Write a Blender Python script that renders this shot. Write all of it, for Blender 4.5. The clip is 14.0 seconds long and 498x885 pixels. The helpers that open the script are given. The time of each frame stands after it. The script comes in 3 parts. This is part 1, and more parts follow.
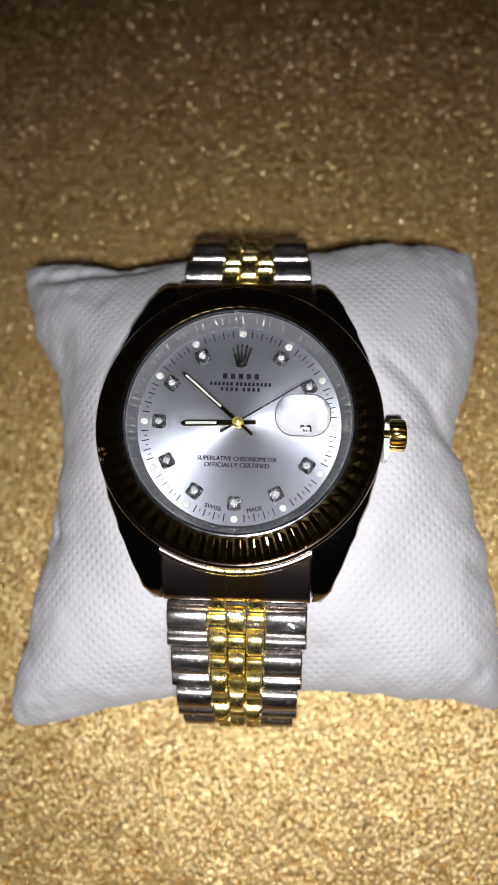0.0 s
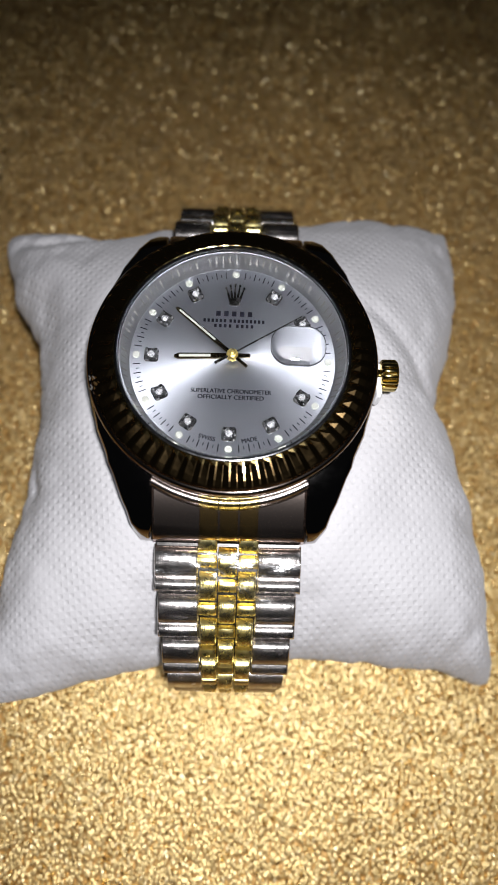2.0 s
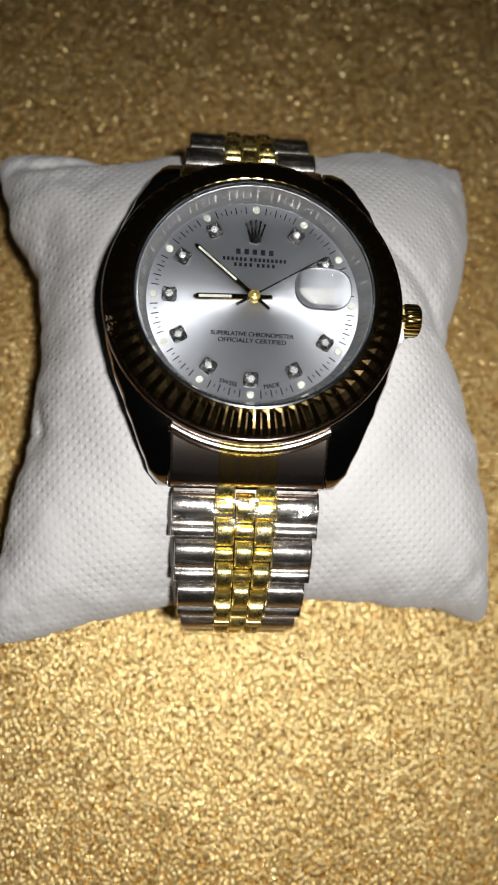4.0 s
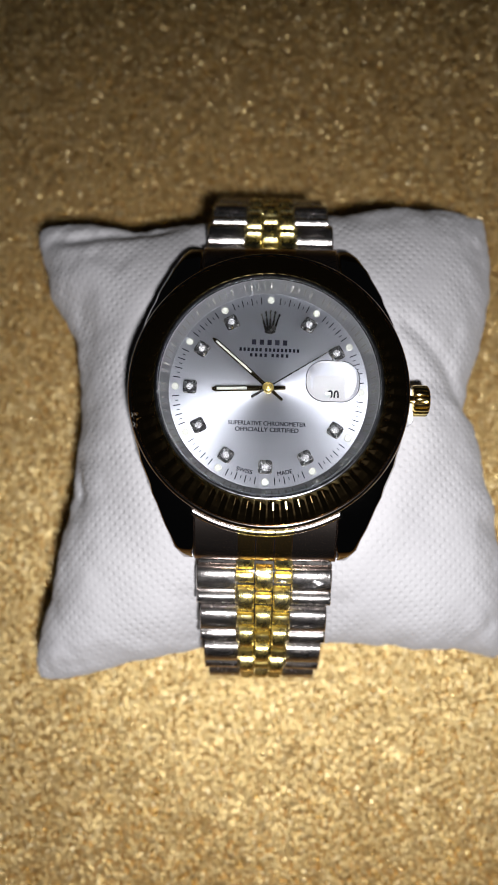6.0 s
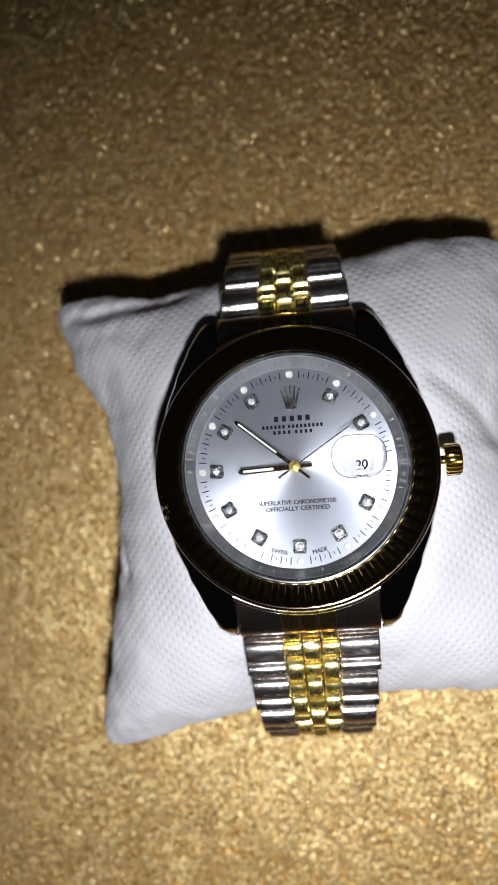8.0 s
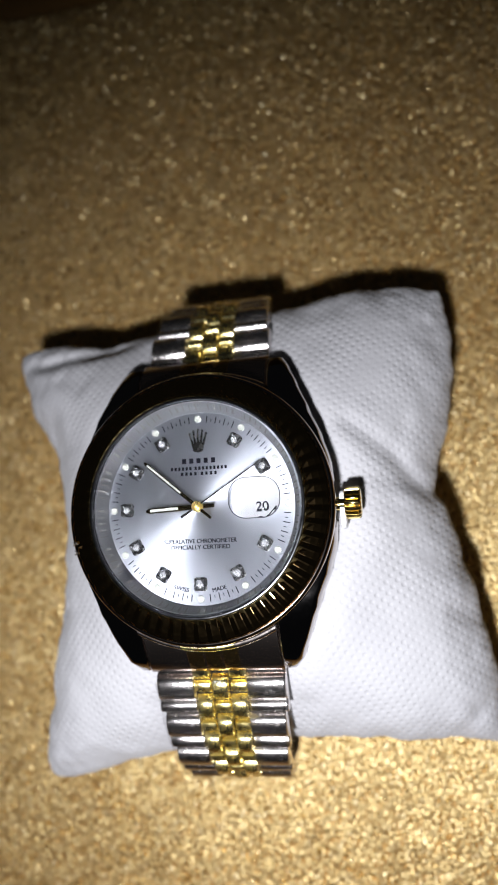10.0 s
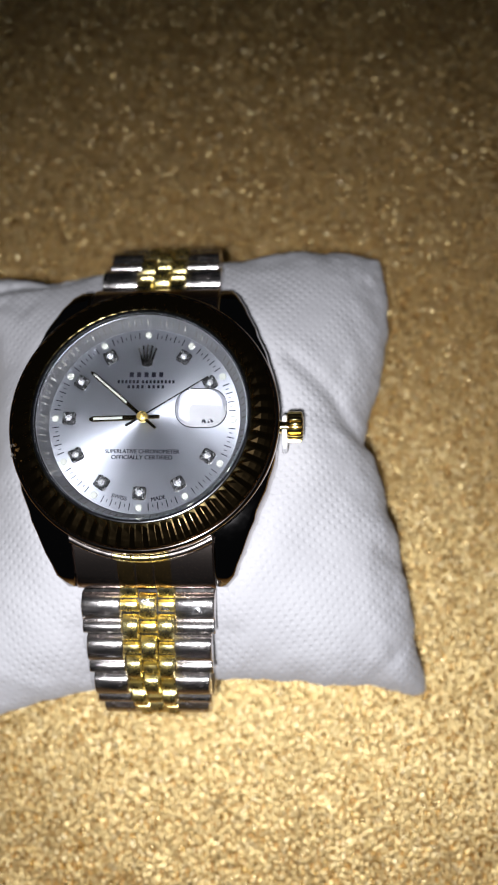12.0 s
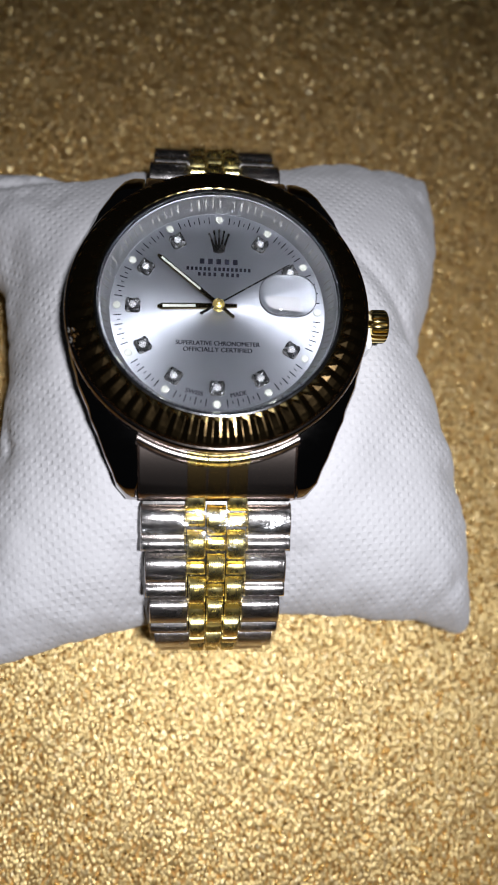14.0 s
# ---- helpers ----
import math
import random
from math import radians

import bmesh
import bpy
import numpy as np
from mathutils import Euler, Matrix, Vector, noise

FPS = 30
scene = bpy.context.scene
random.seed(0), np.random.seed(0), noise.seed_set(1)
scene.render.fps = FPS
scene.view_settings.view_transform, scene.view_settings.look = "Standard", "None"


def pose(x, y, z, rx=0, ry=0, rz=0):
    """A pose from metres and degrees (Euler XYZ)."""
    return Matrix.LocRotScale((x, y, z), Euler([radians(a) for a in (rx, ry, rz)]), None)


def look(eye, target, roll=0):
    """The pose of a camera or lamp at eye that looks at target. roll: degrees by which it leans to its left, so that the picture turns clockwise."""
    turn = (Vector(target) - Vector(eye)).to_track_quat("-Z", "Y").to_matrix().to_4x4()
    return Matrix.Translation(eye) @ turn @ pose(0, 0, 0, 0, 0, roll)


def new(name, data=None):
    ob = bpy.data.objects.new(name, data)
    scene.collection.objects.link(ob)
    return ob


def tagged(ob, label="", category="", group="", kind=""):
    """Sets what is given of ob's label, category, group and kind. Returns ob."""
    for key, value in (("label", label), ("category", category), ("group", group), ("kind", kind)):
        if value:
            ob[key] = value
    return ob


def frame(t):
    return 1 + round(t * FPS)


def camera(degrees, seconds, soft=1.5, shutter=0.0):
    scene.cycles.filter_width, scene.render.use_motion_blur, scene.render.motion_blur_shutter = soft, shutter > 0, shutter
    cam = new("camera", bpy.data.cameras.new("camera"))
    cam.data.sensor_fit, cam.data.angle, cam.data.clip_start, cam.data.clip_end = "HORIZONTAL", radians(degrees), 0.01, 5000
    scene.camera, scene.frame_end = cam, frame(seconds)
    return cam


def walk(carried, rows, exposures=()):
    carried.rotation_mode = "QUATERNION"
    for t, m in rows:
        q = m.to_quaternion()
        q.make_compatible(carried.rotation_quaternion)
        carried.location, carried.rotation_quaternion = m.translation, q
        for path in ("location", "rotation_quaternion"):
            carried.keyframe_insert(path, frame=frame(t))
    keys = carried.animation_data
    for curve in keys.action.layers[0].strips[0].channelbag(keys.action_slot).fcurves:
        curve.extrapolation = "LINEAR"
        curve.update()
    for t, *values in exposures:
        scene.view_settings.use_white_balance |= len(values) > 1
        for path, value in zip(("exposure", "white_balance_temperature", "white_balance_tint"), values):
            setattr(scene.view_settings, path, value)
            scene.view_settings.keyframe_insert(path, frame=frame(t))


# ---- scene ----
# A two-tone wristwatch on a white display pillow, lying on a gold plush cloth, lit by one small torch in a dark room.
cam = camera(38.0, 14.0)
cam.data.dof.use_dof, cam.data.dof.focus_distance, cam.data.dof.aperture_fstop = True, 0.101, 22.0
ROWS = [
    (0, 0.00654, -0.01800, 0.14856, 8.956, 2.473, 2.468),
    (0.5, 0.00434, -0.02268, 0.14880, 11.104, 1.582, 2.077),
    (1, 0.00368, -0.02838, 0.14690, 13.030, -0.005, 2.299),
    (1.5, 0.00268, -0.03301, 0.14562, 14.416, -0.826, 2.230),
    (2, 0.00056, -0.03833, 0.14281, 15.671, -1.892, 1.984),
    (4.5, -0.00880, -0.03267, 0.14096, 7.874, -5.421, 2.182),
    (5, -0.00916, -0.02797, 0.14408, 6.580, -4.315, 2.128),
    (5.5, -0.00614, -0.02267, 0.14745, 5.933, -1.560, 2.140),
    (6, -0.00210, -0.01699, 0.15169, 5.183, -0.019, 2.194),
    (6.5, -0.00217, -0.01004, 0.15160, 2.852, 0.494, 1.066),
    (7, -0.00252, -0.00543, 0.15209, 1.967, 1.510, -1.034),
    (9.5, 0.02297, 0.00212, 0.15182, 3.591, 10.665, -4.263),
    (10, 0.02795, -0.00297, 0.15317, 6.050, 11.202, -2.513),
    (10.5, 0.02755, -0.00886, 0.15313, 8.144, 9.327, 0.326),
    (11, 0.02802, -0.01478, 0.15487, 9.612, 7.376, 0.793),
    (11.5, 0.02405, -0.02077, 0.15471, 10.852, 4.561, 1.245),
    (12, 0.02095, -0.02372, 0.15299, 11.124, 2.706, 1.046),
    (12.5, 0.01621, -0.02718, 0.15061, 11.712, -0.264, 0.457),
    (13, 0.01123, -0.03063, 0.14429, 12.595, -3.151, 0.210),
    (13.5, 0.00595, -0.03380, 0.14187, 12.474, -4.681, 0.242),
    (14, -0.00461, -0.03734, 0.13943, 12.020, -5.668, 0.336),
]
EXPOSURES = [(0.0, -0.03, 6200, 11), (2.0, -0.03, 6200, 11), (4.5, -0.12, 6650, 6), (5.0, -0.12, 6650, 6), (6.0, -0.06, 6250, 11), (9.5, 0.14, 6000, 11), (10.5, 0.10, 6000, 11), (12.0, 0.02, 6000, 11), (14.0, -0.08, 6000, 11)]
walk(cam, [(t, pose(x, y, z, rx, ry, rz)) for t, x, y, z, rx, ry, rz in ROWS], EXPOSURES)

# ---- light ----
world = bpy.data.worlds.new("dark_room")
scene.world = world
world.use_nodes = True
world.node_tree.nodes["Background"].inputs["Color"].default_value = (0.9, 0.95, 1.0, 1)
world.node_tree.nodes["Background"].inputs["Strength"].default_value = 0.004
torch = bpy.data.lights.new("torch", "SPOT")
torch.energy, torch.color = 1.55, (1.0, 0.985, 0.97)
torch.spot_size, torch.spot_blend, torch.shadow_soft_size = radians(104), 1.0, 0.005
torch_ob = new("torch", torch)
torch_ob.matrix_world = look((0.014, -0.044, 0.190), (0.014, -0.058, 0.0))

MM = 0.001
WATCH = pose(0, 0, 0.04901, -3.329, -0.454, 0)


# ---- materials ----
def material(name, base, rough=0.5, metal=0.0, spec=0.5):
    m = bpy.data.materials.new(name)
    m.use_nodes = True
    b = m.node_tree.nodes["Principled BSDF"]
    b.inputs["Base Color"].default_value = (*base, 1)
    b.inputs["Roughness"].default_value = rough
    b.inputs["Metallic"].default_value = metal
    b.inputs["Specular IOR Level"].default_value = spec
    return m, m.node_tree, b


def node(tree, kind, **sockets):
    n = tree.nodes.new(kind)
    for key, value in sockets.items():
        n.inputs[key.replace("_", " ")].default_value = value
    return n


def ramp(tree, source, stops):
    n = tree.nodes.new("ShaderNodeValToRGB")
    while len(n.color_ramp.elements) < len(stops):
        n.color_ramp.elements.new(0.5)
    for e, (at, colour) in zip(n.color_ramp.elements, stops):
        e.position, e.color = at, (*colour, 1)
    tree.links.new(source, n.inputs["Fac"])
    return n.outputs["Color"]


def maths(tree, op, a, b=None):
    n = tree.nodes.new("ShaderNodeMath")
    n.operation = op
    for slot, value in ((0, a), (1, b)):
        if value is None:
            continue
        if isinstance(value, (int, float)):
            n.inputs[slot].default_value = value
        else:
            tree.links.new(value, n.inputs[slot])
    return n.outputs[0]


def coords(tree):
    return tree.nodes.new("ShaderNodeTexCoord").outputs["Object"]


def noise_of(tree, scale, detail=3.0, rough=0.55):
    n = node(tree, "ShaderNodeTexNoise", Scale=scale, Detail=detail, Roughness=rough)
    tree.links.new(coords(tree), n.inputs["Vector"])
    return n.outputs["Fac"]


def bump(tree, b, height, strength, distance):
    n = node(tree, "ShaderNodeBump", Strength=strength, Distance=distance)
    tree.links.new(height, n.inputs["Height"])
    tree.links.new(n.outputs["Normal"], b.inputs["Normal"])
    return n


def metal_material(name, base, rough, wear, scratch=0.12, across=0.0):
    """Polished metal with faint smears in its gloss and hair-fine scratches."""
    m, t, b = material(name, base, rough, 1.0)
    smear = noise_of(t, 900, 4)
    r = t.nodes.new("ShaderNodeMapRange")
    r.inputs["To Min"].default_value, r.inputs["To Max"].default_value = rough * (0.6 if wear else 1.0), rough + wear
    t.links.new(smear, r.inputs["Value"])
    t.links.new(r.outputs["Result"], b.inputs["Roughness"])
    fine = noise_of(t, 2600, 2)
    if across:
        streak = node(t, "ShaderNodeMapping", Scale=(7000, 350, 350))
        t.links.new(coords(t), streak.inputs["Vector"])
        brushed = node(t, "ShaderNodeTexNoise", Scale=1.0, Detail=3.0)
        t.links.new(streak.outputs["Vector"], brushed.inputs["Vector"])
        fine = maths(t, "ADD", maths(t, "MULTIPLY", fine, 0.4), maths(t, "MULTIPLY", brushed.outputs["Fac"], 1.2))
    bump(t, b, fine, scratch, 0.00005)
    if across:
        tan = t.nodes.new("ShaderNodeTangent")
        tan.direction_type, tan.axis = "RADIAL", "X"
        t.links.new(tan.outputs["Tangent"], b.inputs["Tangent"])
        b.inputs["Anisotropic"].default_value, b.inputs["Anisotropic Rotation"].default_value = across, 0.25
    return m


STEEL = metal_material("polished_steel", (0.52, 0.42, 0.37), 0.22, 0.0, 0.12)
STEEL_LINK = metal_material("steel_link", (0.72, 0.67, 0.64), 0.21, 0.14, 0.85, 0.40)
GOLD = metal_material("polished_gold", (0.90, 0.70, 0.27), 0.10, 0.08, 0.06)
GOLD_LINK = metal_material("gold_link", (0.97, 0.82, 0.36), 0.24, 0.16, 0.90, 0.40)
END_GOLD = metal_material("end_link_gold", (0.62, 0.41, 0.16), 0.22, 0.0, 0.12)
GOLD_CASE = metal_material("bezel_gold", (0.56, 0.37, 0.165), 0.11, 0.04, 0.03)
CASE_STEEL = metal_material("case_steel", (0.42, 0.39, 0.38), 0.05, 0.03, 0.04)
DARK_METAL = metal_material("dark_edge_metal", (0.10, 0.095, 0.09), 0.2, 0.2)
GLASS_RIM = metal_material("glass_rim_metal", (0.40, 0.40, 0.42), 0.14, 0.1)


def dial_material():
    """Silver dial with a sunray brushing that runs out from its centre."""
    m, t, b = material("sunray_silver", (0.30, 0.31, 0.34), 0.44, 0.9)
    b.inputs["Anisotropic"].default_value = 0.87
    b.inputs["Anisotropic Rotation"].default_value = 0.0
    tan = t.nodes.new("ShaderNodeTangent")
    tan.direction_type, tan.axis = "RADIAL", "Z"
    t.links.new(tan.outputs["Tangent"], b.inputs["Tangent"])
    sep = t.nodes.new("ShaderNodeSeparateXYZ")
    t.links.new(coords(t), sep.inputs["Vector"])
    angle = maths(t, "ARCTAN2", sep.outputs["Y"], sep.outputs["X"])
    n = node(t, "ShaderNodeTexNoise", Scale=55.0, Detail=3.0)
    n.noise_dimensions = "1D"
    t.links.new(angle, n.inputs["W"])
    colour = ramp(t, n.outputs["Fac"], [(0.3, (0.212, 0.220, 0.245)), (0.7, (0.233, 0.241, 0.266))])
    t.links.new(colour, b.inputs["Base Color"])
    b.inputs["Coat Weight"].default_value, b.inputs["Coat Roughness"].default_value = 0.4, 0.04
    return m


DIAL = dial_material()
REHAUT = material("grey_flange", (0.22, 0.22, 0.23), 0.30, 0.9)[0]
INK = material("black_ink", (0.006, 0.006, 0.010), 0.7, 0.0, 0.0)[0]
PALE_INK = material("pale_print", (0.14, 0.137, 0.13), 0.5)[0]
LUME = material("pale_lume", (0.21, 0.215, 0.19), 0.6)[0]
DATE_WHITE = material("date_disc_white", (0.17, 0.17, 0.175), 0.5)[0]
WHITE_PLASTIC = material("white_plastic", (0.80, 0.79, 0.80), 0.35)[0]


def glass(name, rough=0.0, ior=1.45, tint=(1, 1, 1)):
    m, t, b = material(name, tint, rough)
    b.inputs["Transmission Weight"].default_value, b.inputs["IOR"].default_value = 1.0, ior
    return m


GLASS = glass("mineral_glass", 0.0, 1.45)
LENS_GLASS = glass("magnifier_glass", 0.0, 1.5)


def fabric_material():
    """White non-woven cloth, embossed with a close lattice of small dots."""
    m, t, b = material("white_nonwoven", (0.78, 0.775, 0.80), 0.75, 0.0, 0.3)
    b.inputs["Sheen Weight"].default_value = 0.15
    mapping = node(t, "ShaderNodeMapping", Rotation=(0, 0, radians(38)))
    t.links.new(coords(t), mapping.inputs["Vector"])
    sep = t.nodes.new("ShaderNodeSeparateXYZ")
    t.links.new(mapping.outputs["Vector"], sep.inputs["Vector"])
    k = 2 * math.pi / 0.00122
    sx = maths(t, "SINE", maths(t, "MULTIPLY", sep.outputs["X"], k))
    sy = maths(t, "SINE", maths(t, "MULTIPLY", sep.outputs["Y"], k))
    dots = maths(t, "MAXIMUM", maths(t, "ADD", sx, sy), 0.2)
    worn = node(t, "ShaderNodeMapRange", **{"From_Min": 0.35, "From_Max": 0.65, "To_Min": 0.25, "To_Max": 0.9})
    t.links.new(noise_of(t, 130, 3, 0.6), worn.inputs["Value"])
    worn = worn.outputs["Result"]
    fibres = noise_of(t, 4200, 4, 0.7)
    height = maths(t, "ADD", maths(t, "MULTIPLY", maths(t, "MULTIPLY", dots, worn), -0.9), maths(t, "MULTIPLY", fibres, 0.5))
    bump(t, b, height, 0.50, 0.0002)
    soil = noise_of(t, 60, 4)
    colour = ramp(t, soil, [(0.3, (0.545, 0.528, 0.538)), (0.7, (0.605, 0.588, 0.596))])
    t.links.new(colour, b.inputs["Base Color"])
    return m


FABRIC = fabric_material()


def plush_material(name, islands, shine, rough):
    """Gold plush: brown-gold fibres under a pale satin shine."""
    m = bpy.data.materials.new(name)
    m.use_nodes = True
    t = m.node_tree
    t.nodes.clear()
    out, mix = t.nodes.new("ShaderNodeOutputMaterial"), t.nodes.new("ShaderNodeMixShader")
    dye, satin = t.nodes.new("ShaderNodeBsdfDiffuse"), t.nodes.new("ShaderNodeBsdfGlossy")
    mix.inputs["Fac"].default_value, satin.inputs["Roughness"].default_value = shine, rough
    t.links.new(dye.outputs[0], mix.inputs[1])
    t.links.new(satin.outputs[0], mix.inputs[2])
    t.links.new(mix.outputs[0], out.inputs["Surface"])
    if islands:
        rnd = t.nodes.new("ShaderNodeNewGeometry").outputs["Random Per Island"]
    else:
        rnd = noise_of(t, 900, 3, 0.7)
    patch = noise_of(t, 420, 4, 0.65)
    worn = ramp(t, patch, [(0.32, (0.90, 0.88, 0.84)), (0.68, (1.05, 1.05, 1.05))])
    for bsdf, stops in ((dye, [(0.0, (0.33, 0.145, 0.034)), (0.9, (0.40, 0.185, 0.048)), (1.0, (0.5, 0.28, 0.10))]), (satin, [(0.0, (0.69, 0.535, 0.24)), (0.9, (0.785, 0.625, 0.31)), (1.0, (0.93, 0.81, 0.50))])):
        tint = t.nodes.new("ShaderNodeMixRGB")
        tint.blend_type = "MULTIPLY"
        tint.inputs["Fac"].default_value = 0.75
        t.links.new(ramp(t, rnd, stops), tint.inputs["Color1"])
        t.links.new(worn, tint.inputs["Color2"])
        t.links.new(tint.outputs["Color"], bsdf.inputs["Color"])
    relief = node(t, "ShaderNodeBump", Strength=0.2, Distance=0.0001)
    t.links.new(noise_of(t, 5200, 3, 0.7), relief.inputs["Height"])
    t.links.new(relief.outputs["Normal"], dye.inputs["Normal"])
    t.links.new(relief.outputs["Normal"], satin.inputs["Normal"])
    return m


PLUSH = plush_material("gold_plush", True, 0.74, 0.40)
PLUSH_GLINT = plush_material("gold_fibre", True, 0.85, 0.24)
PLUSH_BASE = plush_material("gold_plush_backing", False, 0.4, 0.45)


# ---- mesh helpers: all shapes are given in millimetres ----
def finish(name, bm, mat, smooth=True):
    bmesh.ops.recalc_face_normals(bm, faces=bm.faces)
    me = bpy.data.meshes.new(name)
    for v in bm.verts:
        v.co *= MM
    bm.to_mesh(me)
    bm.free()
    me.materials.append(mat)
    if smooth:
        me.shade_smooth()
        me.set_sharp_from_angle(angle=radians(38))
    return me


def part(name, bm, mat, parent, label="", smooth=True):
    me = bm if isinstance(bm, bpy.types.Mesh) else finish(name, bm, mat, smooth)
    ob = new(name, me)
    ob.parent = parent
    if label:
        tagged(ob, label)
    return ob


def lathe(profile, steps=96, closed=False, centre=(0, 0)):
    """Turns a profile of (radius, z) about z."""
    bm = bmesh.new()
    rings = []
    for r, z in profile:
        if r < 1e-6:
            rings.append([bm.verts.new((centre[0], centre[1], z))])
        else:
            rings.append([bm.verts.new((centre[0] + r * math.cos(2 * math.pi * k / steps), centre[1] + r * math.sin(2 * math.pi * k / steps), z)) for k in range(steps)])
    pairs = list(zip(rings, rings[1:])) + ([(rings[-1], rings[0])] if closed else [])
    for a, b in pairs:
        for k in range(steps):
            n = (k + 1) % steps
            if len(a) == 1 and len(b) == 1:
                continue
            if len(a) == 1:
                bm.faces.new((a[0], b[k], b[n]))
            elif len(b) == 1:
                bm.faces.new((a[k], b[0], a[n]))
            else:
                bm.faces.new((a[k], b[k], b[n], a[n]))
    return bm


def loft(sections, cap=True):
    """Joins closed sections, each a list of points, one after another."""
    bm = bmesh.new()
    rings = [[bm.verts.new(p) for p in s] for s in sections]
    for a, b in zip(rings, rings[1:]):
        for k in range(len(a)):
            n = (k + 1) % len(a)
            bm.faces.new((a[k], a[n], b[n], b[k]))
    if cap:
        bm.faces.new(rings[0])
        bm.faces.new(rings[-1][::-1])
    return bm


def slab(outline, z0, z1, edge=0.0):
    """A flat plate over an outline, its top edge eased by edge."""
    n = len(outline)
    cx, cy = sum(p[0] for p in outline) / n, sum(p[1] for p in outline) / n

    def ring(z, inset):
        out = []
        for x, y in outline:
            d = math.hypot(x - cx, y - cy) or 1
            f = max(0.0, 1 - inset / d)
            out.append((cx + (x - cx) * f, cy + (y - cy) * f, z))
        return out

    rings = [ring(z0, 0), ring(z1 - edge, 0), ring(z1, edge)] if edge else [ring(z0, 0), ring(z1, 0)]
    return loft(rings)


def turned(points, angle, shift=(0, 0)):
    """Turns flat points by a clock angle (degrees from 12, clockwise) and shifts them."""
    a = radians(-angle)
    c, s = math.cos(a), math.sin(a)
    return [(x * c - y * s + shift[0], x * s + y * c + shift[1]) for x, y in points]


def join(bm, other):
    me = bpy.data.meshes.new("joined")
    other.to_mesh(me)
    other.free()
    bm.from_mesh(me)
    bpy.data.meshes.remove(me)
    return bm


def rounded_rect(w, h, r, steps=5):
    out = []
    for cx, cy, a0 in ((w / 2 - r, h / 2 - r, 0), (-w / 2 + r, h / 2 - r, 90), (-w / 2 + r, -h / 2 + r, 180), (w / 2 - r, -h / 2 + r, 270)):
        for k in range(steps + 1):
            a = radians(a0 + 90 * k / steps)
            out.append((cx + r * math.cos(a), cy + r * math.sin(a)))
    return out


def disc(r, steps=24, centre=(0, 0)):
    return [(centre[0] + r * math.cos(2 * math.pi * k / steps), centre[1] + r * math.sin(2 * math.pi * k / steps)) for k in range(steps)]


def lettering(text, height, width, at, turn=0.0, bold=0.0):
    """Raised print: a mesh of the built-in font, fitted to a width."""
    cu = bpy.data.curves.new("print", "FONT")
    cu.body, cu.align_x, cu.align_y, cu.extrude, cu.offset = text, "CENTER", "CENTER", 0.0, bold
    ob = bpy.data.objects.new("print", cu)
    me = bpy.data.meshes.new_from_object(ob)
    bpy.data.objects.remove(ob)
    bm = bmesh.new()
    bm.from_mesh(me)
    bpy.data.meshes.remove(me)
    xs, ys = [v.co.x for v in bm.verts], [v.co.y for v in bm.verts]
    mx, my = (max(xs) + min(xs)) / 2, (max(ys) + min(ys)) / 2
    kx, ky = width / (max(xs) - min(xs)), height / (max(ys) - min(ys))
    c, s = math.cos(radians(turn)), math.sin(radians(turn))
    for v in bm.verts:
        x, y = (v.co.x - mx) * kx, (v.co.y - my) * ky
        v.co = (at[0] + x * c - y * s, at[1] + x * s + y * c, at[2])
    if not bold:
        thick = bm.copy()
        for v in thick.verts:
            v.co += Vector((0.05, 0.015, 0.006))
        join(bm, thick)
    return bm


# ---- the cloth ----
def tuft_points(x, y, h, lean, fat, tilt, turn):
    """Points of every tuft: three square rings, the upper two forming a nearly flat cap, and a tip."""
    rings = []
    for level, wide in ((0.0, 0.9), (0.962, 1.0), (0.988, 0.6)):
        for k in range(4):
            a = turn + k * 2 * np.pi / 4
            dx, dy = 0.85 * fat * wide * np.cos(a), 1.6 * fat * wide * np.sin(a)
            rise = (tilt[:, 0] * dx + tilt[:, 1] * dy) * level
            rings.append(np.stack([x + lean[:, 0] * h * level + dx, y + lean[:, 1] * h * level + dy, -2.3 + h * level + rise], 1))
    rings.append(np.stack([x + lean[:, 0] * h, y + lean[:, 1] * h, h - 2.3], 1))
    return np.stack(rings, 1)


def tuft_mesh(name, co, mat):
    count, size = co.shape[:2]
    quads = np.array([(4 * r + k, 4 * r + (k + 1) % 4, 4 * r + 4 + (k + 1) % 4, 4 * r + 4 + k) for r in range(2) for k in range(4)])
    tris = np.array([(8 + k, 8 + (k + 1) % 4, 12) for k in range(4)])
    base = (np.arange(count) * size)[:, None, None]
    q, t3 = (quads[None] + base).reshape(-1, 4), (tris[None] + base).reshape(-1, 3)
    me = bpy.data.meshes.new(name)
    me.vertices.add(count * size)
    me.vertices.foreach_set("co", (co.reshape(-1, 3) * MM).ravel())
    loops = np.concatenate([q.ravel(), t3.ravel()])
    me.loops.add(loops.size)
    me.loops.foreach_set("vertex_index", loops)
    me.polygons.add(len(q) + len(t3))
    me.polygons.foreach_set("loop_start", np.concatenate([np.arange(len(q)) * 4, len(q) * 4 + np.arange(len(t3)) * 3]))
    me.update(calc_edges=True)
    me.validate()
    me.shade_smooth()
    me.materials.append(mat)
    return me


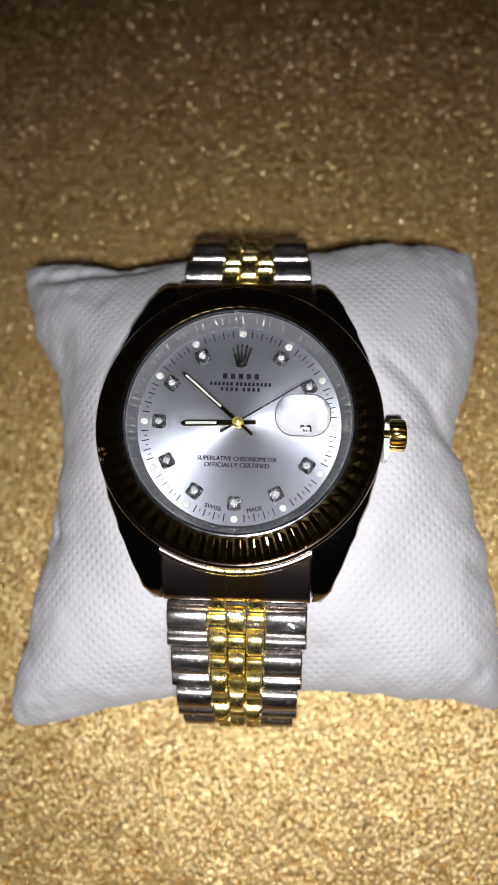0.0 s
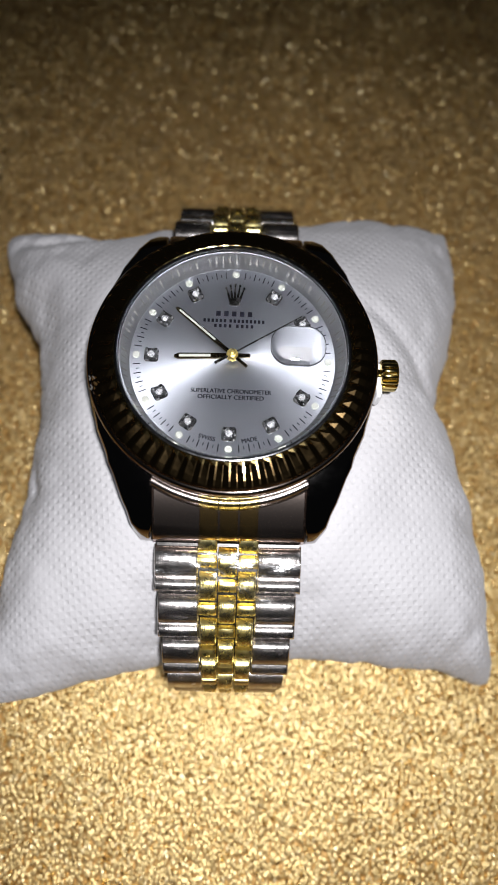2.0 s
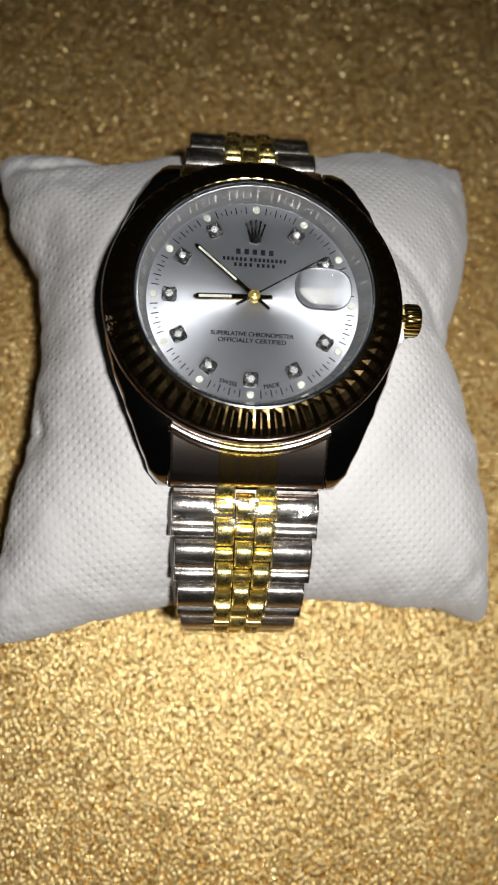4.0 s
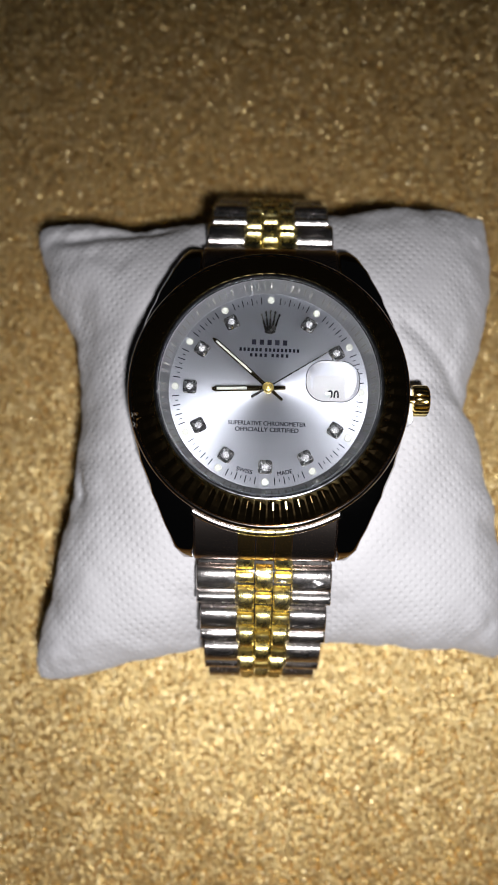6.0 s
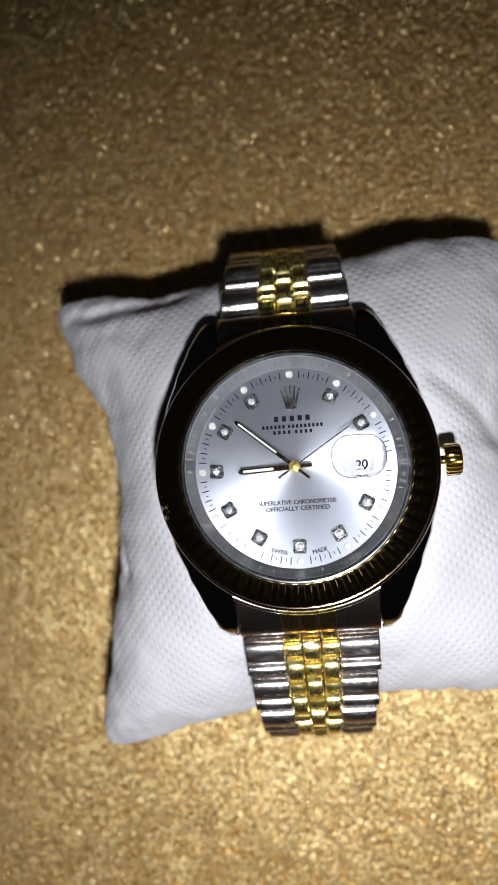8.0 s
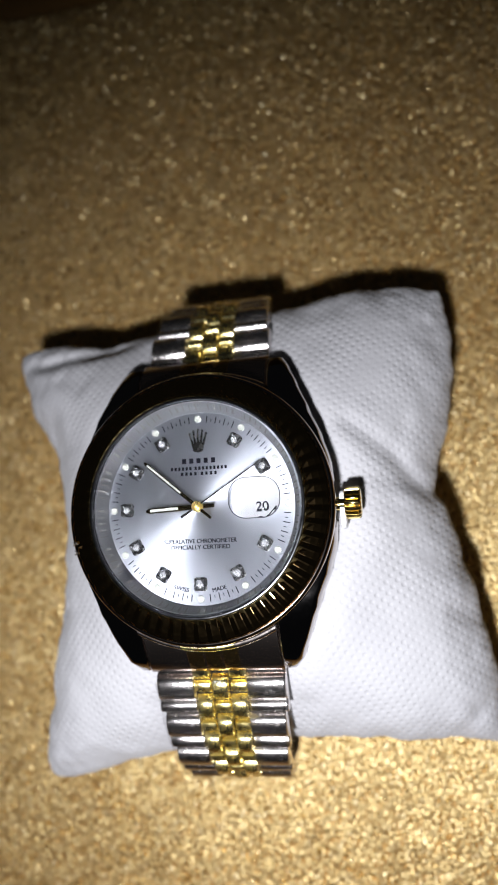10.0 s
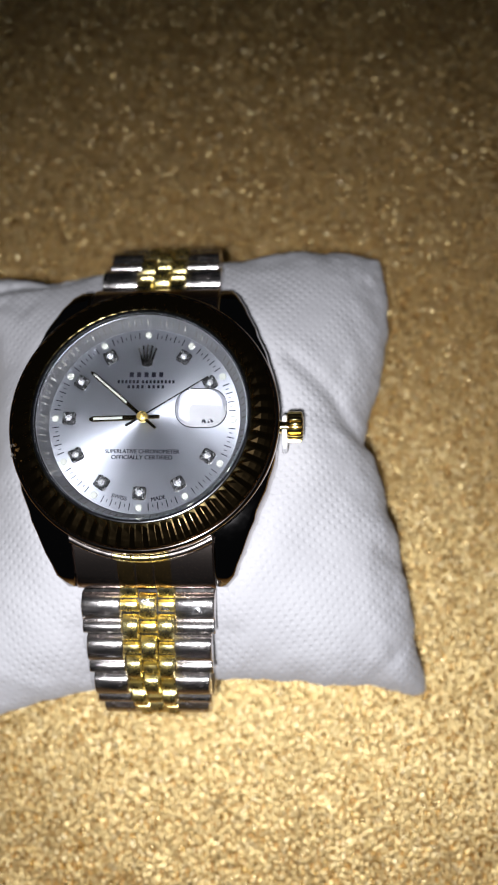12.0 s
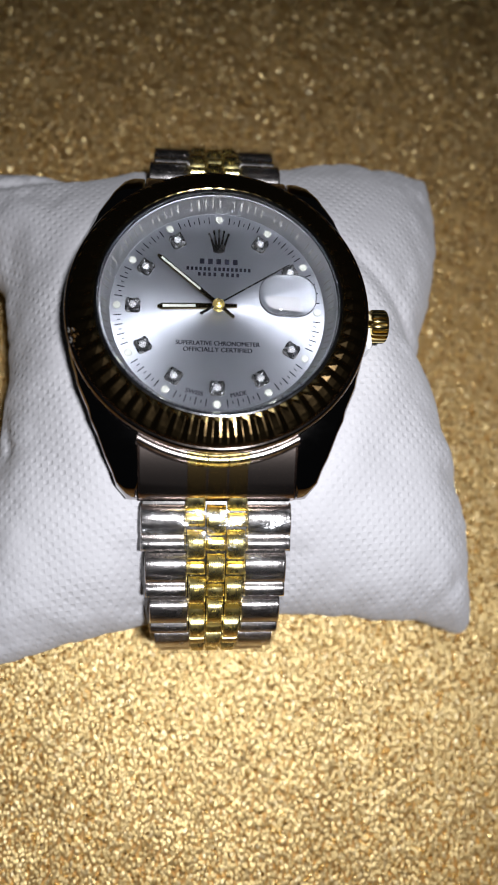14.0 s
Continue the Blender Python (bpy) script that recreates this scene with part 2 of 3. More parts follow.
def plush_cloth():
    """A gold plush cloth: a soft backing sheet and its pile, thickest where the pillow lies."""
    bm = bmesh.new()
    n = 60
    grid = [[bm.verts.new((-300 + 600 * i / n, -300 + 600 * j / n, -0.64 + 0.15 * noise.noise((i * 0.35, j * 0.35, 1.0)))) for i in range(n + 1)] for j in range(n + 1)]
    for j in range(n):
        for i in range(n):
            bm.faces.new((grid[j][i], grid[j][i + 1], grid[j + 1][i + 1], grid[j + 1][i]))
    cloth = new("plush_cloth", finish("plush_cloth", bm, PLUSH_BASE))
    tagged(cloth, "gold plush cloth with a short shiny pile", "cloth", kind="structure")

    rng = np.random.default_rng(5)

    def field(x, y, size):
        """Smooth random values between -1 and 1 that change over size millimetres."""
        grid = rng.uniform(-1, 1, (int(260 / size) + 4, int(260 / size) + 4))
        fx, fy = (x + 120) / size, (y + 120) / size
        i, j = fx.astype(int), fy.astype(int)
        u, v = fx - i, fy - j
        u, v = u * u * (3 - 2 * u), v * v * (3 - 2 * v)
        return (grid[i, j] * (1 - u) + grid[i + 1, j] * u) * (1 - v) + (grid[i, j + 1] * (1 - u) + grid[i + 1, j + 1] * u) * v

    pitch = 0.54
    gx, gy = np.meshgrid(np.arange(-74, 94, pitch), np.arange(-110, 124, pitch * 1.1))
    gx = gx + (np.arange(gx.shape[0]) % 2)[:, None] * pitch / 2
    x, y = gx.ravel(), gy.ravel()
    x, y = x + rng.normal(0, 0.12, x.size), y + rng.normal(0, 0.12, x.size)
    count = x.size
    h = 2.5 + rng.normal(0, 0.055, count) + 0.05 * field(x, y, 1.4) + 0.08 * field(x, y, 5.0)
    lean = rng.normal(0, 0.10, (count, 2)) + np.stack([0.08 * field(x, y, 1.4) + 0.08 * field(x, y, 9.0), 0.24 + 0.08 * field(x, y, 1.4) + 0.08 * field(x, y, 9.0)], 1)
    fat = rng.uniform(0.38, 0.50, count)
    tilt = rng.normal(0, 0.08, (count, 2)) + 0.05 * np.stack([field(x, y, 1.3), field(x, y, 1.3)], 1) + 0.06 * np.stack([field(x, y, 3.2), field(x, y, 3.2)], 1) + 0.05 * np.stack([field(x, y, 9.0), field(x, y, 9.0)], 1)
    tilt[:, 1] -= 0.07
    stray = rng.random(count) < 0.13
    tilt[stray] = np.stack([rng.normal(0, 0.4, count), rng.uniform(-0.3, 1.1, count)], 1)[stray]
    fat[stray] *= 0.75
    co = tuft_points(x, y, h, lean, fat, tilt, rng.uniform(0, 6.28, count))
    for name, picked, mat, label in (("pile", ~stray, PLUSH, "short gold pile"), ("shiny_fibres", stray, PLUSH_GLINT, "stray shiny gold fibres")):
        ob = new(name, tuft_mesh(name, co[picked], mat))
        ob.parent = cloth
        tagged(ob, label, kind="stuff")
    return cloth


plush_cloth()


# ---- the pillow ----
def curve_at(knots, s):
    """Smooth curve through (s, value) knots."""
    for (a, va), (b, vb) in zip(knots, knots[1:]):
        if s <= b:
            k = (s - a) / (b - a)
            k = k * k * (3 - 2 * k) * 0.5 + k * 0.5
            return va + (vb - va) * k
    return knots[-1][1]


LEFT = [(-1, -40.2), (-0.6, -36.5), (-0.2, -33.4), (0.15, -32.4), (0.45, -34.2), (0.75, -40.5), (1, -44.5)]
RIGHT = [(-1, 49.6), (-0.75, 45.0), (-0.35, 41.4), (-0.1, 39.0), (0.04, 37.4), (0.12, 35.6), (0.2, 36.2), (0.4, 38.6), (0.65, 40.2), (1, 40.2)]
FRONT = [(-1, -50.5), (-0.6, -44.5), (-0.25, -41.0), (0.25, -40.0), (0.7, -41.0), (1, -45.0)]
BACK = [(-1, 34.6), (-0.8, 34.0), (-0.55, 32.6), (-0.3, 34.2), (0.3, 36.6), (0.65, 39.0), (1, 38.6)]


def crease(x, y, a, b, wide, deep, step=0.0):
    """Depth of a fold that runs from a to b, with one side of it raised."""
    ax, ay, bx, by = *a, *b
    dx, dy = bx - ax, by - ay
    length = math.hypot(dx, dy)
    s = ((x - ax) * dx + (y - ay) * dy) / length**2
    d = ((x - ax) * dy - (y - ay) * dx) / length
    fade = math.exp(-max(0.0, abs(s - 0.5) - 0.35) ** 2 / 0.03)
    z = -deep * math.exp(-((d / wide) ** 2)) * fade
    if step:
        z += step * fade * 0.5 * (1 + math.tanh(d / (0.5 * wide))) * math.exp(-max(0.0, d) / (wide * 4))
    return z


def display_pillow():
    nu, nv = 150, 160
    bm = bmesh.new()

    def place(u, v):
        xl, xr, yf, yb = curve_at(LEFT, v), curve_at(RIGHT, v), curve_at(FRONT, u), curve_at(BACK, u)
        round_off = 0.042 if u > 0 else 0.055
        u, v = u * (1 - round_off * abs(v) ** 9), v * (1 - round_off * abs(u) ** 9)
        x = xl + (xr - xl) * (u + 1) / 2
        y = yf + (yb - yf) * (v + 1) / 2
        ragged = 0.55 * noise.noise((x * 0.23, y * 0.23, 5.0)) + 0.22 * noise.noise((x * 0.6, y * 0.6, 8.0))
        return x + ragged * u * abs(u) ** 7, y + ragged * v * abs(v) ** 7

    def seam(u, v):
        right_front = max(0.0, u) ** 3 * max(0.0, -v) ** 3
        left_back = max(0.0, -u) ** 3 * max(0.0, v) ** 3
        right_back = max(0.0, u) ** 3 * max(0.0, v) ** 3
        return 20.0 - 12.0 * right_front + 3.0 * left_back + 4.0 * right_back

    def body(u, v, p, q):
        return max(0.0, (1 - abs(u) ** p) * (1 - abs(v) ** p)) ** q

    top, low = {}, {}
    for j in range(nv + 1):
        for i in range(nu + 1):
            u, v = -math.cos(math.pi * i / nu), -math.cos(math.pi * j / nv)
            u, v = 0.6 * u + 0.4 * (2 * i / nu - 1), 0.6 * v + 0.4 * (2 * j / nv - 1)
            x, y = place(u, v)
            s = seam(u, v)
            edge = i in (0, nu) or j in (0, nv)
            z = s + (42.0 - s) * body(u, v, 3.0, 0.50)
            fold = crease(x, y, (20.5, 13.0), (28.5, 7.0), 1.7, 1.1, 1.0) + crease(x, y, (28.0, 7.5), (35.0, -1.5), 1.6, 1.7, 1.4)
            fold += crease(x, y, (-31.8, 18), (-31.0, 4), 2.2, 0.8)
            fold += crease(x, y, (-32.5, -9), (-29.8, -17), 1.0, 1.7)
            fold += crease(x, y, (-38, 28.5), (-17, 31.0), 1.7, 2.4, 0.7) + crease(x, y, (-30, 26), (-24, 22), 2.5, 0.7)
            fold += crease(x, y, (-37, -28), (-34, -36), 1.5, 1.0)
            fold += crease(x, y, (42, -33), (36, -40), 1.8, 0.7)
            fold += crease(x, y, (41, -20), (36, -17), 1.5, 0.8)
            fold += crease(x, y, (10.5, -40), (13, -30), 2.0, 0.8) + crease(x, y, (-10, -40), (-12, -30), 2.0, 0.8)
            wave = 0.55 * noise.noise((x * 0.06, y * 0.06, 3.0)) + 0.22 * noise.noise((x * 0.17, y * 0.17, 9.0))
            rim = math.exp(-(((1 - abs(u)) / 0.22) ** 2)) + math.exp(-(((1 - abs(v)) / 0.16) ** 2))
            wave += 0.9 * rim * noise.noise((x * 0.20, y * 0.20, 12.0)) + 0.4 * rim * noise.noise((x * 0.45, y * 0.45, 15.0))
            soft = min(1.0, body(u, v, 6, 0.5) * 1.6)
            z += (fold + wave) * soft
            grip = math.exp(-((x - 0.5) / 11.0) ** 6) * max(0.0, abs(v) - 0.45) * 5.0
            z -= grip * (1 - abs(v) ** 6)
            ring = math.hypot(x - 0.5, y)
            z = min(z, 40.9 + 3.4 * min(1.0, max(0.0, (ring - 19.0) / 2.5))) if ring < 26 else z
            z += 1.3 * math.exp(-(((ring - 24.0) / 5.0) ** 2)) * (1 - math.exp(-((abs(x - 0.5) / 14.0) ** 8)))
            top[i, j] = bm.verts.new((x, y, z))
            if not edge:
                zl = s - (s + 4) * body(u, v, 3.0, 0.38)
                low[i, j] = bm.verts.new((x, y, max(0.7, zl) + (3.5 if abs(x) < 13 else 0.0)))
            else:
                low[i, j] = top[i, j]
    for j in range(nv):
        for i in range(nu):
            bm.faces.new((top[i, j], top[i + 1, j], top[i + 1, j + 1], top[i, j + 1]))
            ring = [low[i, j], low[i, j + 1], low[i + 1, j + 1], low[i + 1, j]]
            bm.faces.new(ring)
    ob = new("display_pillow", finish("display_pillow", bm, FABRIC))
    return tagged(ob, "small stuffed white fabric watch pillow, creased, on gold plush", "pillow")


display_pillow()

# ---- the watch ----
watch = new("wristwatch")
watch.empty_display_size = 0.01
watch.matrix_basis = WATCH
tagged(watch, "steel and gold wristwatch with silver dial on white pillow", "watch")
CX, TWIST = 0.1, radians(0.9)


def z_top(y):
    return -0.25 - 0.037 * max(0.0, abs(y) - 12.0) ** 2


def side_x(y):
    """Outer flank of the case at a distance y from its middle."""
    return curve_at([(0, 19.8), (6, 19.4), (10, 18.3), (14, 16.7), (18, 15.1), (22, 13.5), (24, 12.7)], abs(y))


def lug(sx, sy):
    """One lug, running out from the case and narrowing to its tip."""
    sections = []
    for k in range(15):
        y = 3.0 + (21.0 if sy < 0 else 20.3) * k / 14
        xo, xi, zt = side_x(y), 10.4, z_top(y)
        tip = max(0.0, (y - 22.3) / 1.7)
        zb = zt - 7.0 + 3.0 * max(0.0, (y - 10) / 14) + 0.8 * tip
        zt -= 0.9 * tip**2
        xo -= 0.7 * tip**2
        xi += 0.25 * tip**2
        e = 0.55
        pts = [(xi, zb), (xi, zt - 0.25), (xi + 0.25, zt), (xo - e * 1.5, zt), (xo - e * 0.5, zt - e * 0.35), (xo, zt - e * 1.2), (xo + 0.05, zb + 0.8), (xo - 0.8, zb)]
        sections.append([(CX + sx * px, sy * y, pz) for px, pz in pts])
    return loft(sections)


middle = lathe([(0, -8.2), (15.5, -8.2), (17.2, -7.4), (19.0, -6.0), (19.5, -5.0), (19.5, -0.6), (19.2, -0.2), (15.5, -0.2)], 120, centre=(CX, 0))
case = part("case", middle, CASE_STEEL, watch, "polished steel case reflecting a dark room")
for sx in (-1, 1):
    for sy in (-1, 1):
        part("lug", lug(sx, sy), CASE_STEEL, case)


def fluted_ring(name, profile, mat):
    """A ring of sixty flutes. Each row holds the radius and height on a ridge, then the same in the groove beside it."""
    flutes, cuts = 60, ((-0.06, 1.0), (0.06, 1.0), (0.47, 0.0), (0.53, 0.0))
    steps = flutes * len(cuts)
    bm, rings = bmesh.new(), []
    for r1, z1, r0, z0 in profile:
        ring = []
        for k in range(steps):
            off, ridge = cuts[k % len(cuts)]
            a = 2 * math.pi * (k // len(cuts) + off) / flutes
            r, z = r0 + (r1 - r0) * ridge, z0 + (z1 - z0) * ridge
            ring.append(bm.verts.new((CX + r * math.cos(a), r * math.sin(a), z)))
        rings.append(ring)
    for a, b in zip(rings, rings[1:]):
        for k in range(steps):
            n = (k + 1) % steps
            bm.faces.new((a[k], b[k], b[n], a[n]))
    return finish(name, bm, mat, smooth=False)


TEETH = (16.72, 3.36, 16.40, 3.02)
SLOPE = [TEETH, (17.4, 3.15, 17.4, 2.84), (18.4, 2.82, 18.4, 2.50), (19.1, 2.50, 19.1, 2.20), (19.32, 2.3, 19.3, 2.1), (19.4, 1.5, 19.4, 1.5), (19.3, -0.8, 19.3, -0.8)]
bezel = part("bezel", fluted_ring("bezel", SLOPE, GOLD_CASE), GOLD_CASE, watch, "fluted gold bezel")
SATIN_GOLD = metal_material("satin_gold", (0.44, 0.33, 0.14), 0.16, 0.06, 0.05)
INNER_EDGE = [(16.06, 1.6, 16.06, 1.6), (16.06, 3.5, 16.06, 3.5), (16.16, 3.56, 16.14, 3.5), TEETH]
part("toothed_edge", fluted_ring("toothed_edge", INNER_EDGE, SATIN_GOLD), SATIN_GOLD, bezel, "bright gold zigzag edge")


def scuff():
    """Three short curls of a pale scratch."""
    bm = bmesh.new()
    for pts in (((-19.05, -4.2), (-18.8, -4.45), (-18.95, -4.8)), ((-18.5, -4.3), (-18.25, -4.6)), ((-18.75, -5.5), (-18.45, -5.75), (-18.6, -6.15), (-18.8, -6.0))):
        for (x0, y0), (x1, y1) in zip(pts, pts[1:]):
            dx, dy = x1 - x0, y1 - y0
            n = math.hypot(dx, dy)
            ox, oy = -dy / n * 0.035, dx / n * 0.035
            join(bm, slab([(x0 + ox, y0 + oy), (x0 - ox, y0 - oy), (x1 - ox, y1 - oy), (x1 + ox, y1 + oy)], 2.2, 2.86 - 0.25 * (math.hypot(x0, y0) - 18.7)))
    return bm


part("scuff", scuff(), PALE_INK, bezel, "pale scuff mark")
RIM_STEEL = metal_material("rim_steel", (0.42, 0.35, 0.31), 0.12, 0.05, 0.05)
part("bezel_rim", lathe([(19.38, 1.2), (19.38, 1.65), (19.5, 1.78), (19.65, 1.78), (19.8, 1.68), (19.95, 1.48), (20.05, 1.2), (20.08, 0.6), (20.05, -0.3), (20.0, -0.6), (19.38, -0.6)], 144, True, (CX, 0)), RIM_STEEL, bezel, "smooth polished outer rim")
part("glass_rim", lathe([(15.46, 2.0), (15.5, 3.50), (15.62, 3.66), (15.80, 3.70), (15.98, 3.64), (16.04, 3.5), (16.04, 1.9)], 120, True, (CX, 0)), GLASS_RIM, watch, "thin grey metal rim")

dial = part("dial", lathe([(0, 0), (14.75, 0), (14.75, -0.5), (0, -0.5)], 144), DIAL, watch, "silver sunray-brushed dial")
rehaut = part("inner_ring", lathe([(14.25, 0.05), (14.3, 0.25), (15.55, 2.5), (15.75, 2.5), (15.75, -0.4), (14.25, -0.4)], 144, True, (CX * 0.5, 0)), REHAUT, watch, "grey inner ring with repeated pale marks")


def ring_marks():
    """Pale unreadable marks that repeat round the sloping inner ring."""
    bm = bmesh.new()
    for k in range(96):
        if k % 6 == 5:
            continue
        a0 = 2 * math.pi * k / 96
        half = 0.010 if k % 6 in (0, 3) else 0.006
        quad = []
        for r, z in ((14.60, 0.84), (15.18, 1.88)):
            for s in (-half, half):
                quad.append((CX * 0.5 + r * math.cos(a0 + s), r * math.sin(a0 + s), z + 0.04))
        v = [bm.verts.new(p) for p in quad]
        bm.faces.new((v[0], v[1], v[3], v[2]))
    return bm


part("ring_marks", ring_marks(), PALE_INK, rehaut, "pale printed bars")


def minute_track():
    bm = bmesh.new()
    for k in range(60):
        if k % 5:
            join(bm, slab(turned([(-0.07, 12.7), (0.07, 12.7), (0.07, 13.75), (-0.07, 13.75)], k * 6), 0.0, 0.03))
        if k % 5 in (1, 2, 3):
            join(bm, slab(turned([(-0.055, 12.9), (0.055, 12.9), (0.055, 13.35), (-0.055, 13.35)], k * 6 + 3), 0.0, 0.03))
    return bm


part("minute_track", minute_track(), INK, dial, "fine black minute ticks with shorter ones between")
dot_bm = slab(disc(0.53, 20), 0.0, 0.16, 0.08)
dot_me = finish("lume_dot", dot_bm, LUME)
for k in range(12):
    d = part("lume_dot", dot_me, LUME, dial)
    r, a = 13.3, radians(30 * k)
    d.location = (r * math.sin(a) * MM, r * math.cos(a) * MM, 0)

SILVER = metal_material("silver_setting", (0.20, 0.20, 0.205), 0.2, 0.2)
setting_bm = slab(rounded_rect(1.75, 1.75, 0.35, 3), 0.0, 0.5, 0.3)
for px in (-0.62, 0.62):
    for py in (-0.62, 0.62):
        join(setting_bm, slab(disc(0.24, 10, (px, py)), 0.4, 0.86, 0.14))
setting_me = finish("hour_marker", setting_bm, SILVER)
edge_me = finish("marker_edge", slab(rounded_rect(1.98, 1.98, 0.4, 3), 0.0, 0.2), DARK_METAL)


def cut_stone():
    """A small brilliant: table, crown facets and a girdle."""
    bm = bmesh.new()
    rings = [[bm.verts.new((r * math.cos(2 * math.pi * (k + o) / 8), r * math.sin(2 * math.pi * (k + o) / 8), z)) for k in range(8)] for r, z, o in ((0.56, 0.45, 0), (0.40, 0.68, 0.5), (0.16, 0.82, 0))]
    for a, b in zip(rings, rings[1:]):
        for k in range(8):
            n = (k + 1) % 8
            bm.faces.new((a[k], a[n], b[k]))
            bm.faces.new((a[n], b[n], b[k]))
    bm.faces.new(rings[-1])
    bm.faces.new(rings[0][::-1])
    return bm


BRILLIANT = material("brilliant_stone", (0.86, 0.86, 0.88), 0.17, 0.8, 0.9)[0]
stone_me = finish("stone", cut_stone(), BRILLIANT, smooth=False)
for k in (1, 2, 4, 5, 6, 7, 8, 9, 10, 11):
    a = radians(30 * k)
    marker = part("hour_marker", setting_me, SILVER, dial, "square silver marker set with a clear stone")
    marker.location, marker.rotation_euler = (11.2 * math.sin(a) * MM, 11.2 * math.cos(a) * MM, 0), (0, 0, -a)
    part("marker_edge", edge_me, DARK_METAL, marker)
    part("stone", stone_me, BRILLIANT, marker)


def emblem():
    """A plain raised emblem: five prongs that spread from an oval foot."""
    bm = slab([(1.0 * math.cos(t) + 0.0, 7.75 + 0.38 * math.sin(t)) for t in [2 * math.pi * k / 20 for k in range(20)]], 0.0, 0.35, 0.12)
    for k, (tip, high) in enumerate(((-1.62, 10.5), (-0.85, 10.95), (0.0, 11.15), (0.85, 10.95), (1.62, 10.5))):
        foot = (k - 2) * 0.36
        join(bm, slab([(foot - 0.26, 7.95), (foot + 0.26, 7.95), (tip + 0.10, high), (tip - 0.10, high)], 0.0, 0.32, 0.06))
        join(bm, slab(disc(0.2, 12, (tip, high)), 0.0, 0.36, 0.1))
    for v in bm.verts:
        v.co.x, v.co.y = v.co.x * 0.80, 8.2 + (v.co.y - 7.37) * 0.90
    return bm


part("emblem", emblem(), DARK_METAL, dial, "raised dark metal emblem with five prongs")


def bars(widths, y, tall, gap, shift=0.0):
    bm = bmesh.new()
    total = sum(widths) + gap * (len(widths) - 1)
    x = -total / 2 + shift
    for w in widths:
        join(bm, slab([(x, y - tall / 2), (x + w, y - tall / 2), (x + w, y + tall / 2), (x, y + tall / 2)], -0.1, 0.05))
        x += w + gap
    return bm


part("name_bars", bars([0.62] * 5, 6.95, 0.76, 0.5), INK, dial, "dark printed bars")
part("caption_bars", bars([0.34] * 6 + [0.0] + [0.34] * 9, 5.82, 0.5, 0.235), INK, dial, "dark printed bars")
part("caption_bars", bars([0.36] * 4 + [0.0] + [0.36] * 4, 5.02, 0.5, 0.33), INK, dial, "dark printed bars")
part("printed_words", lettering("SUPERLATIVE CHRONOMETER", 0.62, 11.0, (0.0, -4.95, 0.05)), INK, dial, "small black printed words")
part("printed_words", lettering("OFFICIALLY CERTIFIED", 0.62, 9.0, (0.0, -5.85, 0.05)), INK, dial, "small black printed words")
part("printed_words", lettering("SWISS", 0.6, 2.3, (-2.95, -11.75, 0.05), -13), INK, dial, "small black printed words")
part("printed_words", lettering("MADE", 0.6, 2.1, (2.75, -11.85, 0.05), 13), INK, dial, "small black printed words")

# date window under its magnifier
window = part("date_window", slab(rounded_rect(3.8, 2.8, 0.4, 3), -0.1, 0.04), DATE_WHITE, dial, "white date disc showing 20")
window.location = (8.9 * MM, 0.75 * MM, 0)
part("date_number", lettering("20", 0.95, 1.5, (0.45, -0.71, 0.06), 0.0, 0.02), INK, window)


# pointers
def baton(length, tail, wide, z, lume_from, lume_to, angle):
    def ridge(o, z0, z1):
        return slab(turned(o, angle), z0, z1, min(0.12, wide * 0.2))

    body = ridge([(-wide * 0.32, -tail), (wide * 0.32, -tail), (wide * 0.5, lume_from - 0.4), (wide * 0.5, length - 0.5), (wide * 0.2, length), (-wide * 0.2, length), (-wide * 0.5, length - 0.5), (-wide * 0.5, lume_from - 0.4)], z, z + 0.28)
    strip = slab(turned([(-wide * 0.24, lume_from), (wide * 0.24, lume_from), (wide * 0.24, lume_to), (-wide * 0.24, lume_to)], angle), z + 0.1, z + 0.31)
    return body, strip


POINTER = metal_material("pointer_metal", (0.45, 0.35, 0.18), 0.08, 0.06)
body, strip = baton(8.0, 2.5, 0.82, 0.75, 3.0, 7.3, 267.5)
hour = part("hour_pointer", body, POINTER, watch, "dark baton pointer with a pale strip")
part("pointer_strip", strip, LUME, hour)
body, strip = baton(10.7, 2.7, 0.6, 1.15, 3.2, 10.0, 310.5)
minute = part("minute_pointer", body, POINTER, watch, "long dark baton pointer with a pale strip")
part("pointer_strip", strip, LUME, minute)
part("second_pointer", slab(turned([(-0.22, -2.8), (0.22, -2.8), (0.10, 0), (0.07, 11.3), (-0.07, 11.3), (-0.10, 0)], 57.0), 1.5, 1.62), DARK_METAL, watch, "thin dark sweep pointer")
HUB_GOLD = metal_material("hub_gold", (1.0, 0.76, 0.24), 0.3, 0.1)
part("pointer_hub", lathe([(0.8, 0.7), (0.8, 1.5), (0.72, 1.7), (0.55, 1.82), (0.42, 1.86), (0.36, 2.0), (0.2, 2.1), (0, 2.12)], 32), HUB_GOLD, watch, "small gold hub")

crystal = part("crystal", lathe([(0, 2.5), (15.44, 2.5), (15.44, 3.05), (15.25, 3.22), (0, 3.3)], 128, False, (CX, 0)), GLASS, watch, "clear flat glass")
crystal.visible_shadow = False


